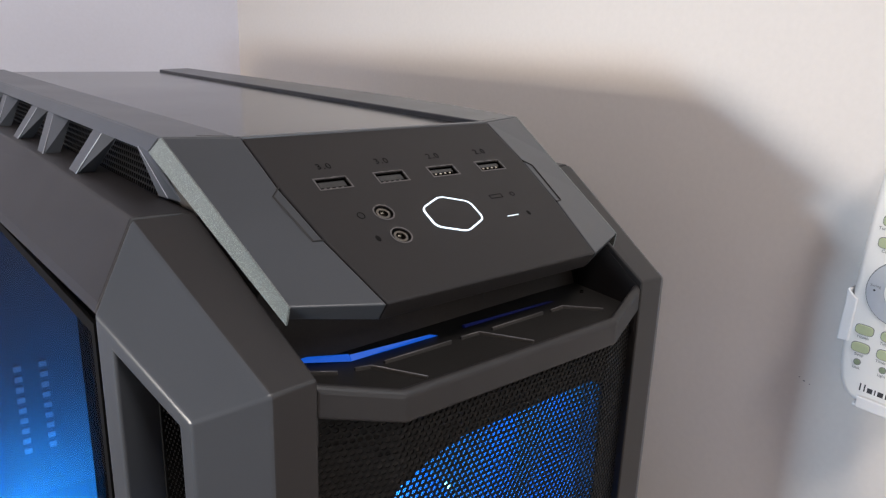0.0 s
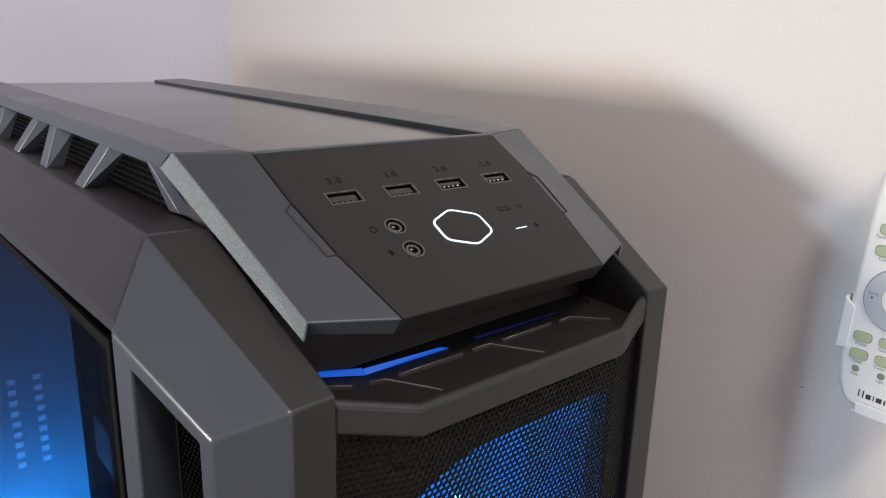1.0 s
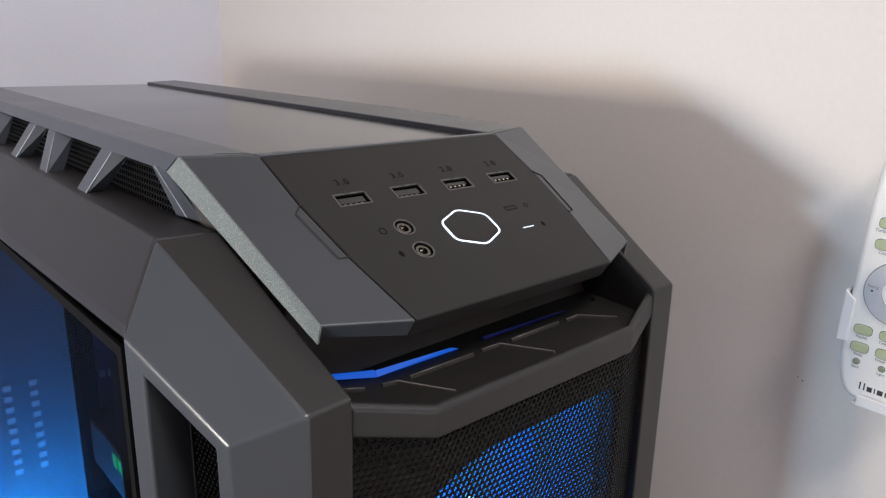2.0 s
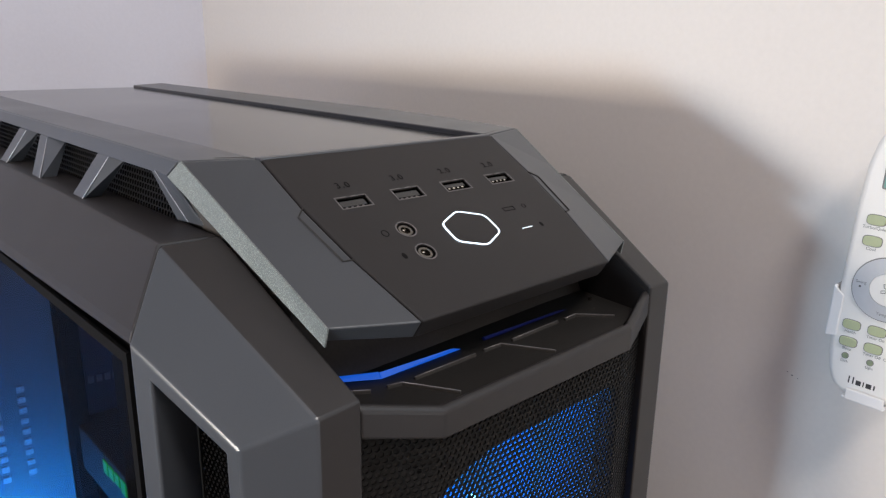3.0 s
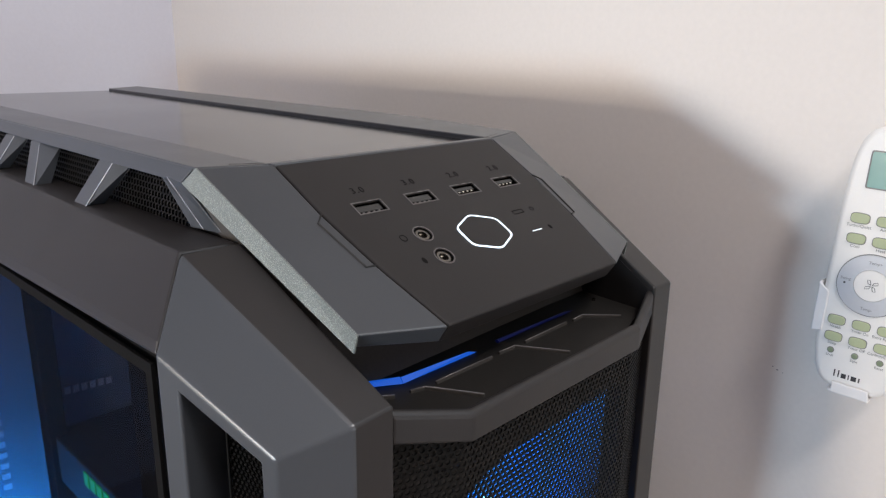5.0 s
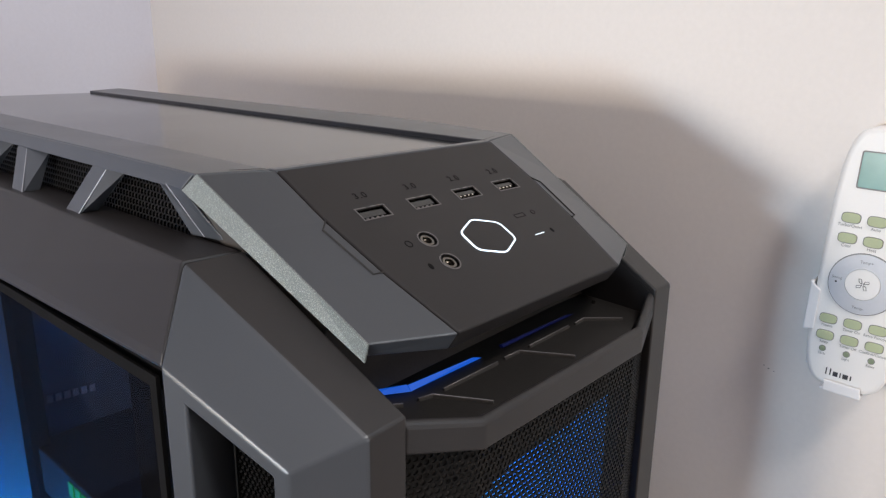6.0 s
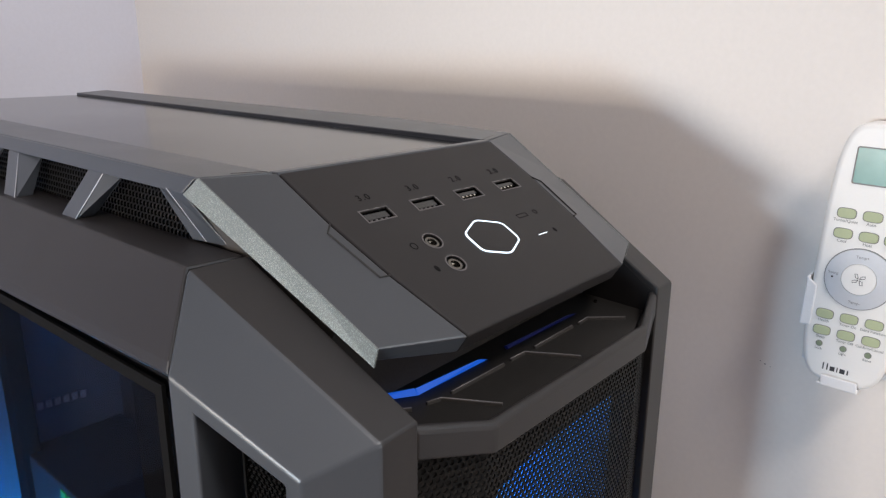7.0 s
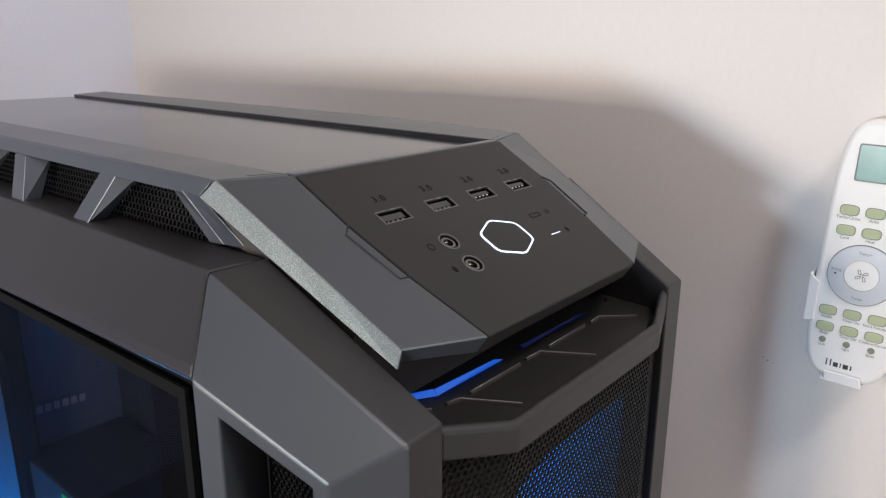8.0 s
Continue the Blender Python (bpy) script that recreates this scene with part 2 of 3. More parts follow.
def on_panel(x, y, lift=0.0):
    """A frame lying on the sloped panel: x across, y up the slope, z out of it."""
    return Matrix.Translation((x / 1000, y / 1000, io_z(y) / 1000)) @ pose(0, 0, 0, math.degrees(TH)) @ Matrix.Translation((0, 0, lift / 1000))


case = thing("computer_case", "dark gunmetal computer tower case with blue-lit fans", "computer case")

# front pillars
PLAN = {"L": (-76.5, 0.0), "A": (-91.0, 0.0), "B": (-109.4, 10.9), "C": (-120.6, 52.4), "D": (-103.7, 66.8), "E": (-83.5, 66.0)}
TOP = {"L": 486.0, "A": 485.2, "B": 478.3, "C": 498.9, "D": 522.6, "E": 522.7}


def pillar():
    names = "LABCDE"
    pts = [(*PLAN[k], TOP[k]) for k in names] + [(*PLAN[k], 22.0) for k in names]
    i = {k: n for n, k in enumerate(names)}
    faces = [(i["A"], i["B"], i["C"], i["D"]), (i["L"], i["A"], i["D"], i["E"])]
    for a, b in zip(names, names[1:] + names[0]):
        if (a, b) != ("B", "C"):
            faces.append((i[a], i[a] + 6, i[b] + 6, i[b]))
    faces.append(tuple(range(6, 12)))
    # side face with its tall slot
    b, c = Vector((*PLAN["B"], 0)), Vector((*PLAN["C"], 0))
    run = c - b
    inward = Vector((run.y, -run.x, 0)).normalized()
    if inward.x < 0:
        inward = -inward
    s0, s1 = 0.125, 0.805
    slot = [(*(b + run * s0).xy, 475.6), (*(b + run * s1).xy, 489.0), (*(b + run * s1).xy, 60.0), (*(b + run * s0).xy, 60.0)]
    n = len(pts)
    pts += slot + [tuple(Vector(p) + inward * 18.0) for p in slot]
    o = (i["B"], i["C"], i["C"] + 6, i["B"] + 6)
    for k in range(4):
        q = (k + 1) % 4
        faces.append((o[k], o[q], n + q, n + k))
        faces.append((n + k, n + q, n + 4 + q, n + 4 + k))
    faces.append((n + 4, n + 5, n + 6, n + 7))
    bm = shell(pts, faces)
    return soften(bm, 0.9, 3), slot, inward


bm, slot, inward = pillar()
# inner strip and front are matte plastic, the rest painted
for f in bm.faces:
    c = f.calc_center_median()
    f.material_index = int(c.y < 68 and -c.x < 90.6 + 0.19 * c.y and c.z > 22.5)
    # the slot's inner walls are coloured near black for the shade in there
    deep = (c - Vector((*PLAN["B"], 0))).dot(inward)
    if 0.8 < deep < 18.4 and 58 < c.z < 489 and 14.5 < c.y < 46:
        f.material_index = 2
right = mirrored(bm)
pil = part("front_pillar", bm, GUNMETAL, case, "satin gunmetal faceted front pillar with a mesh slot")
pil.data.materials.append(CHARCOAL)
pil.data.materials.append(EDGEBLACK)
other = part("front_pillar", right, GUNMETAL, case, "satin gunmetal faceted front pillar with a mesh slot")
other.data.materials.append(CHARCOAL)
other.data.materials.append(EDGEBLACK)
# near-black sheet standing for the slot's unlit depth, and the mesh before it
a, b2 = (Vector(p) + inward * 8.6 for p in slot[:2])
back = [tuple(Vector(p) + inward * 17.5) for p in slot]
run = b2 - a
run.z = 0
part("slot_shade", shell(back, [(0, 1, 2, 3)]), EDGEBLACK, pil)
u = run.normalized()
part("slot_mesh", hex_sheet(19.0, 400, 1.9, 0.65, 0.5, keep=lambda p, q: q < 396 + 0.5 * p,
     place=lambda p, q, w: tuple(a + u * (p - 0.8) - inward * (3.4 - 0.12 * p + w) + Vector((0, 0, q + 74.0 - a.z)))), STEEL, pil, "black hexagonal steel mesh")

edge = [tuple(a + u * 19.0 - inward * 1.6 + Vector((0, 0, z - a.z))) for z in (62.0, 481.0)]
part("slot_divider", bar(edge, 0.5, 6), EDGEBLACK, pil)

# sloped lid: middle panel and two wings
EDGE = [(59.6, 80.5), (58.7, 55.2), (55.4, 31.1), (49.4, 4.3)]
panel_pts = [(x, y, io_z(y)) for x, y in EDGE] + [(-x, y, io_z(y)) for x, y in reversed(EDGE)]
panel = part("io_panel", soften(solid(panel_pts, [tuple(range(8))], (0, 4.5, -7.0)), 0.8, 3), PANEL, case, "matte black sloped port panel")

OUT_T, OUT_B = (85.6, 87.0, 544.6), (76.8, 15.3, 503.2)
LOW_T, LOW_B = (88.2, 92.5, 539.0), (77.2, 16.6, 497.2)


def wing():
    inner = [(x + 0.25, y, io_z(y) - 0.15) for x, y in EDGE]
    top_o, low_o = Vector(OUT_T), Vector(OUT_B)
    outs = [tuple(top_o.lerp(low_o, k)) for k in (0.0, 0.36, 0.66, 1.0)]
    lows = [tuple(Vector(LOW_T).lerp(Vector(LOW_B), k)) for k in (0.0, 0.36, 0.66, 1.0)]
    lows[3] = (76.0, 19.0, 498.0)
    under = [(x, y + (3.0 if i < 3 else 4.5), io_z(y) - (3.2 if i < 3 else 6.8)) for i, (x, y) in enumerate(EDGE)]
    pts = inner + outs + lows + under
    faces = []
    for k in range(3):
        faces += [(k, k + 1, 5 + k, 4 + k), (4 + k, 5 + k, 9 + k, 8 + k), (8 + k, 9 + k, 13 + k, 12 + k), (12 + k, 13 + k, k + 1, k)]
    faces += [(0, 4, 8, 12), (3, 15, 11, 7)]
    return soften(shell(pts, faces), 0.6, 3, angle=14)


w = wing()
for k, bm in enumerate((mirrored(w), w)):
    wg = part("lid_wing", bm, GUNMETAL, case, "satin gunmetal wing beside the port panel")
    s = -1 if k == 0 else 1
    # flake bevel along its outer edge, painted paler for the light striking it
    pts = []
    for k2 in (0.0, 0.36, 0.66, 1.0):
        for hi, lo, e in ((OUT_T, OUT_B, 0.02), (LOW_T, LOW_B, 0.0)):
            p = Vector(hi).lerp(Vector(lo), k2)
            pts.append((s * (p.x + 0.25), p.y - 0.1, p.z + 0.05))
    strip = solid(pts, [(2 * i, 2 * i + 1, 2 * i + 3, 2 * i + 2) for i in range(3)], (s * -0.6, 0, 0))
    part("edge_bevel", strip, TRIM, wg, "flake-painted bevelled edge, paled for the light striking it")
    # clip recess drawn by thin dark joints
    loop = [(58.5, 55.3), (62.2, 52.4), (59.0, 32.0), (55.4, 31.1)]
    pts = [(s * x, y, io_z(y) - (0.62 if 1 <= i <= 2 else 0.05) + 0.06) for i, (x, y) in enumerate(loop)]
    part("clip_joint", bar(pts, 0.34, 6), RUBBER, wg, "dark joint of a clip")

# rails along the top and the smoked top sheet between them
for s in (-1, 1):
    pts, faces = [], []
    for k in range(9):
        y = 82 + (508 - 82) * (k / 8) ** 1.5
        zi = 544.0 + (y - 82) * 0.0058
        pts += [(s * 60.2, y, zi), (s * 86.0, y + (5.4 if k == 0 else 0), 544.8 + (1.4 + 0.8 * s) * min(1, (y - 82) / 80) + 0.0016 * (y - 82))]
        if k:
            faces.append((2 * k - 2, 2 * k - 1, 2 * k + 1, 2 * k))
    bm = solid(pts, faces, (0, 0, -6.5))
    part("top_rail", soften(bm, 0.6, 2, 30), GUNMETAL, case, "satin gunmetal rail along the top edge")
    part("rail_joint", bar([(s * 60.8, 84.6, 544.05), (s * 73.0, 88.0, 544.45)], 0.14, 5), BLACK, case)
top = shell([(-60.5, 80.6, 541.6), (60.5, 80.6, 541.6), (60.5, 508, 544.6), (-60.5, 508, 544.6)], [(0, 1, 2, 3)])
got = bmesh.ops.extrude_face_region(top, geom=list(top.faces))
bmesh.ops.translate(top, vec=(0, 0, -4), verts=[g for g in got["geom"] if isinstance(g, bmesh.types.BMVert)])
bmesh.ops.recalc_face_normals(top, faces=top.faces)
part("top_sheet", top, TOPGLASS, case, "smoked grey glossy top sheet")
# lip between top sheet and port panel
part("top_lip", soften(solid([(-60, 79.6, 544.2), (60, 79.6, 544.2), (60, 85.5, 543.9), (-60, 85.5, 543.9)], [(0, 1, 2, 3)], (0, 0, -5)), 0.7), GUNMETAL, case)

# vents under the rails
for s in (-1, 1):
    M = lambda x, y, z, s=s: (s * -x, y, z)
    # ledge and sloped shoulder
    pts = []
    for y, rows in ((69, ((-84, 522.4), (-103.4, 522.8), (-118.6, 501.9), (-120.0, 498.6))), (190, ((-84, 523.0), (-101.5, 523.4), (-119.8, 500.8), (-121.4, 497.2))),
                    (508, ((-84, 523.0), (-101.4, 524.0), (-120.2, 497.9), (-122.0, 494.0)))):
        pts += [M(x, y - (1.1, 1.1, 14.6, 15.4)[n] * (y == 69), z) for n, (x, z) in enumerate(rows)]
    bm = solid(pts, [(4 * r + c, 4 * r + c + 1, 4 * r + c + 5, 4 * r + c + 4) for r in range(2) for c in range(3)], (s * -3.0, 0, -3.0))
    part("shoulder_panel", soften(bm, 0.8, 2, 28), CHARCOAL, case, "matte charcoal sloped shoulder panel")
    # rail side fascia
    fp = [M(-86.2, 88.2, 544.5), M(-88.8, 92.4, 539.2), M(-88.8, 508, 541.0), M(-86.4, 508, 546.4 + 0.8 * s), M(-86.4, 165, 545.9 + 0.8 * s)]
    part("rail_fascia", soften(solid(fp, [(0, 1, 2, 3, 4)], (s * -3, 0, 0)), 0.5), GUNMETAL, case)
    # front cap of the vent, folded along a ridge; a pale rod paints its highlight
    cp = [M(-86.6, 112.5, 539.9), M(-86.1, 92.8, 523.3), M(-85.1, 86.0, 523.5), M(-88.9, 101.5, 540.2), M(-83.7, 75.5, 523.5), M(-88.4, 92.6, 539.6)]
    bm = solid(cp, [(0, 1, 2, 3), (3, 2, 4, 5)], (s * -2.0, 0, 0))
    part("vent_cap", soften(bm, 0.3, 2), GUNMETAL, case, "folded gunmetal cap closing the vent")
    part("cap_highlight", bar([M(-89.05, 101.4, 540.0), M(-85.25, 85.9, 523.7)], 0.13, 6), HIGHLIGHT, case, "pale rod painting the highlight on the cap's ridge")
    # black block added to keep the inner blue light from leaking out
    plug = [M(-82.0, 74.0, 519), M(-83.0, 91.0, 537.5), M(-82.0, 108, 538), M(-82.5, 92, 519)]
    part("vent_leak_block", solid(plug, [(0, 1, 2, 3)], (s * -10.0, 0, 0)), BLACK, case)
    vs = hex_sheet(415, 18.5, 2.5, 0.6, 0.8, keep=lambda p, q: p > 10 + 0.98 * q,
                   place=lambda p, q, w, M=M: M(-85.5 + q * 0.28 + w, 84 + p, 521.5 + q))
    tagged(part("vent_mesh", vs, STEEL, case, "black hexagonal vent mesh"), kind="stuff")
    part("vent_backing", shell([M(-76, 86, 500), M(-74, 93, 539), M(-74, 512, 540), M(-76, 512, 500)], [(0, 1, 2, 3)]), BLACK, case)
    for k in range(7):
        y0 = 152.5 + 57.0 * k
        out, inn = (-5.0, -14.0) if k % 2 == 0 else (17.0, 2.0)
        ring4 = lambda x, x2, t, wide: [M(x, y0 + (0 if x < -95 else 1), 522.6), M(x, y0 + wide, 522.6), M(x2, y0 + t + wide - 1, 539.9), M(x2, y0 + t, 539.9)]
        fin = shell(ring4(-98.6, -88.4, out, 12.5) + ring4(-91.0, -84.0, inn, 12.5),
                    [(0, 1, 2, 3), (7, 6, 5, 4), (0, 3, 7, 4), (1, 5, 6, 2), (0, 4, 5, 1), (3, 2, 6, 7)])
        blade = part("vent_fin", soften(fin, 0.4, 2), GUNMETAL, case, "gunmetal fin across the vent")
        # the glint along the fin's edge is painted as a pale rod
        part("fin_highlight", bar([M(-88.5, y0 + out, 539.4), M(-98.75, y0 - 0.1, 522.75), M(-91.2, y0 + 0.9, 522.75)], 0.2, 6), HIGHLIGHT, blade, "pale rod painting the highlight on a fin's edge")

# recess under the lid
recess = [(-79, 7.0), (-51, -2.0), (51, -2.0), (79, 7.0), (83, 60), (-83, 60)]
part("recess_floor", prism(recess, 462, 474.3), RECESS, case, "black plastic floor of the recess")
part("recess_back", soften(solid([(-83, 33, 464), (-58, 27, 464), (58, 27, 464), (83, 33, 464), (83, 62, 520), (-83, 62, 520)], [(0, 1, 2, 3, 4, 5)], (0, 6, 3)), 0.4), BLACK, case)


def rib(line):
    """A thin upright wall on the recess floor, with a lighter rod painting its top highlight."""
    n = len(line)
    pts = []
    for k, (x, y) in enumerate(line):
        d = (Vector(line[min(k + 1, n - 1)]) - Vector(line[max(k - 1, 0)])).normalized() * 0.55
        pts += [(x - d.y, y + d.x, 475.4), (x + d.y, y - d.x, 475.4)]
    wall = part("rib", soften(solid(pts, [(2 * k, 2 * k + 1, 2 * k + 3, 2 * k + 2) for k in range(n - 1)], (0, 0, -9.8)), 0.2), BLACK, case)
    part("rib_highlight", bar([(x, y, 475.35) for x, y in line], 0.26, 6), RIM, wall, smooth=True)


for line in ([(-66, 26.5), (-57.5, 20.5)], [(-51.5, 19.5), (-46, 18), (-36, 0.5)], [(-40.5, 18.2), (-11, 18.2)],
             [(-6, 18.8), (3, 18.5), (13.5, 0.5)], [(9.5, 18.5), (38, 19)], [(42.5, 18.6), (50, 19), (61.5, 7)]):
    rib(line)
part("screw_head", prism(oval(71.8, 27, 0.8, 0.8, 10), 474, 475.4), CHROME, case)
for x0, x1, h, end, mat in ((-49.0, -11.5, 1.9, 0.7, BLUELED), (2.0, 52.0, 0.8, 0.15, BLUEDIM)):
    strip = solid([(x0, 25.2, 474.9), (x1, 25.2, 475.0), (x1 - 3, 26.4, 475.0 + end), (x0, 26.4, 474.9 + h)], [(0, 1, 2, 3)], (0, 1.2, -0.6))
    part("light_strip", strip, mat, case, "blue light strip")
part("light_strip", solid([(-68, 35.0, 475.6), (-49.2, 25.4, 474.9), (-49.2, 27.0, 476.9), (-61, 33.5, 476.6)], [(0, 1, 2, 3)], (0, 1.2, -0.6)), BLUELED, case, "blue light strip")

# charcoal plates added over the pillars' inner sides to keep the recess dark
for s in (-1, 1):
    lp = [(s * 76.0, 1.2, 483.4), (s * 83.0, 64.5, 521.6), (s * 83.0, 64.5, 464), (s * 76.0, 1.2, 464)]
    part("recess_side", solid(lp, [(0, 1, 2, 3)], (s * 0.3, 0, 0)), CHARCOAL, case)
    # dark strip added under the lid's wing to block light through the gap
    sk = [Vector(LOW_T).lerp(Vector(LOW_B), 0.2 * k) for k in range(5)]
    sp = [q for p in sk for q in ((s * (p.x - 1.6), p.y + 0.6, p.z + 0.6), (s * (p.x - 1.6), p.y + 3.0, p.z - 6.0))]
    part("lid_leak_block", solid(sp, [(2 * k, 2 * k + 1, 2 * k + 3, 2 * k + 2) for k in range(4)], (s * -0.8, 0, 0)), BLACK, case)

# front ledge bar
path = [(-76.8, 0.4, 484.2), (-50.8, -8.1, 478.0), (50.8, -8.1, 478.0), (76.8, 0.4, 484.2)]
sect = [(0.0, -1.6), (1.6, 0.0), (3.6, -0.4), (4.4, -10.9), (0.0, -10.9)]
pts, faces = [], []
for x, y, z in path:
    pts += [(x, y + o, z + h) for o, h in sect]
ns = len(sect)
for k in range(3):
    for q in range(ns):
        faces.append((k * ns + q, k * ns + (q + 1) % ns, (k + 1) * ns + (q + 1) % ns, (k + 1) * ns + q))
faces += [tuple(range(ns)), tuple(range(3 * ns, 4 * ns))]
part("front_ledge", soften(shell(pts, faces), 1.0, 3), CHARCOAL, case, "satin charcoal angled ledge across the front")

# front mesh, bent in three
SEG = [Vector((-86.5, 7.0)), Vector((-51, -4.8)), Vector((51, -4.8)), Vector((86.5, 7.0))]
LEN = [(b - a).length for a, b in zip(SEG, SEG[1:])]


def bent(p, q, w):
    for a, b, n in zip(SEG, SEG[1:], LEN):
        if p <= n or b is SEG[-1]:
            break
        p -= n
    d = (b - a) / n
    at = a + d * p + Vector((-d.y, d.x)) * w
    return (at.x, at.y, 60 + q)


tagged(part("front_mesh", hex_sheet(sum(LEN), 411, 2.5, 0.72, 0.6, place=bent), STEEL, case, "black hexagonal steel front mesh"), kind="stuff")

# black frame right behind the mesh, with the fan's opening
hole = [(-56, 428), (-45, 438), (-33, 443.5), (-19, 447), (50, 448), (68, 439), (72, 385), (72, 80), (-56, 80)]
outer = [(-86, 428), (-86, 466), (-60, 470), (-36, 473), (52, 473), (86, 466), (86, 385), (86, 40), (-86, 40)]
nn = len(hole)
pts = [(x, 1.5 + max(0, abs(x) - 50) * 0.32, z) for x, z in outer] + [(x, 1.5 + max(0, abs(x) - 50) * 0.32, z) for x, z in hole]
part("fan_shroud", solid(pts, [(k, (k + 1) % nn, nn + (k + 1) % nn, nn + k) for k in range(nn)], (0, 2.5, 0)), BLACK, case, "black fan shroud")
# fine dust filter behind the mesh, its upper part
tagged(part("dust_filter", hex_sheet(150, 84, 0.9, 0.19, 0.15, place=lambda p, q, w: (p - 66, 4.6 + max(0, abs(p - 66) - 50) * 0.32 + w, 368 + q)), STEEL, case, "fine black dust filter"), kind="stuff")

# front fan
fan = part("front_fan", prism(oval(0, 0, 28, 28, 32), 0, 24, 1.5), BLACK, case, "large fan with blue-lit blades", m=Matrix.Translation((0, 0.045, 0.350)) @ pose(0, 0, 0, 90))
for k in range(9):
    a0 = 2 * math.pi * k / 9
    vs = []
    for j in range(7):
        r = 26 + 12.0 * j
        for e in (0.0, 1.0):
            a = a0 + 0.10 * j + e * 0.70
            vs.append((r * math.cos(a), r * math.sin(a), 3 + 18 * e))
    part("blade", solid(vs, [(2 * j, 2 * j + 1, 2 * j + 3, 2 * j + 2) for j in range(6)], (0, 0, 1.6)), FANGLOW, fan)
part("fan_ring", ring(oval(0, 0, 112, 112, 48), oval(0, 0, 102, 102, 48), -2, 26), FANGLOW, fan, "blue glowing ring of the fan")
for k in range(4):
    for off in (98, 110):
        a = math.radians(90 * k + off)
        part("fan_led", prism(oval(64 * math.cos(a), 64 * math.sin(a), 0.9, 0.9, 10), 24, 27), FANLED, fan)
# added plates with their own blue glow fill dark gaps behind the mesh
for s in (-1, 1):
    part("fan_side_glow", box(s * 77 - 1, s * 77 + 1, 14, 55.5, 62, 452), FANGLOW, case, "glowing blue plate added beside the fan")
part("fan_back_glow", box(-84, 84, 56, 60, 60, 466), FANGLOW, case, "glowing blue plate added behind the fan")
point_lamp("fan_glow", -34, 20, 412, 0.10, (0.10, 0.62, 1.0), 0.008)

# side: black surround, tinted glass and what stands behind it
part("glass_surround", ring([(-58, -458), (-508, -458), (-508, 0), (-58, 0)][::-1], [(-62, -454), (-504, -454), (-504, -4), (-62, -4)][::-1], 0, 1.3), EDGEBLACK, case, "black rim round the glass",
     m=Matrix.Translation((-0.1185, 0, 0.494)) @ Matrix(((0, 0, -1, 0), (-1, 0, 0, 0), (0, 1, 0, 0), (0, 0, 0, 1))))
pane = part("side_glass", box(-119.0, -116.0, 61, 505, 38, 490.5, 0.3), SIDEGLASS, case, "dark tinted glass side panel")
pane.visible_shadow = False
# strip added to block the inner glow between shoulder and glass
part("glass_leak_strip", box(-116.6, -112, 58, 507, 488, 496.5), EDGEBLACK, case, "black strip added above the glass to stop light leaking")
part("glass_band", box(-115.6, -114.4, 60, 85, 26, 487.5), EDGEBLACK, case, "black band along the edge of the glass")
part("side_panel", box(118, 121, 58, 508, 22, 496, 0.5), GUNMETAL, case)
part("base", box(-118, 118, 8, 508, 6, 24, 1.0), GUNMETAL, case)
for x in (-90, 90):
    for y in (50, 460):
        part("foot", prism(oval(x, y, 18, 18, 20), 0, 7, 0.8), BLACK, case)
part("rear_panel", box(-119, 119, 508, 512, 22, 538), REAR, case, "dark steel rear panel")
part("inner_wall", box(66, 68, 70, 507, 26, 520), TRAY, case)
part("inner_post", box(-30, -15, 486, 506, 26, 500, 1.0), EDGEBLACK, case, "black upright cover inside the case")
part("front_bulkhead", box(-106, 106, 70, 74, 26, 496), BLACK, case)
part("power_shroud", box(-113, 64, 74, 506, 26, 110, 1.0), BLACK, case)
# rear grille slots
for i in range(2):
    for k in range(9):
        part("grille_slot", box(-84 + 20 * i, -78 + 20 * i, 507.0, 508.2, 212 + 10 * k, 217 + 10 * k), SLOT, case)
# graphics card with a green lit mark along its edge
card = part("graphics_card", box(-25, 60, 250, 500, 212, 256, 2.0), BLACK, case, "dark graphics card with a green lit mark")
for k in range(7):
    part("lit_mark", box(-26.0, -24.8, 417 - 13 * k, 426 - 13 * k, 238 + (k % 3), 250), GREENLED, card)
# pale slots in the rear plate
for k in range(6):
    part("bracket_slot", box(-8 + 7.2 * k, -3.2 + 7.2 * k, 502, 503, 284.5 - 0.4 * k, 291 - 0.4 * k), SLOT, case)
point_lamp("case_glow", -78, 430, 140, 5.0, (0.012, 0.33, 1.0), 0.02)
point_lamp("case_glow", 20, 300, 330, 0.34, (0.06, 0.28, 1.0), 0.02)

# ports on the sloped panel: frames are in the panel's own plane
PORTS = [(-37.6, "3.0"), (-12.2, "3.0"), (13.1, "2.0"), (38.6, "2.0")]
cuts = [(box(-6.5, 6.5, -2.9, 2.9, -3.4, 2), on_panel(x, 54.5)) for x, word in PORTS]
cuts += [(prism(oval(0, 0, 3.7, 3.7, 32), -3.0, 2), on_panel(-26.9, y)) for y in (38.6, 28.0)]
carve(panel, cuts)
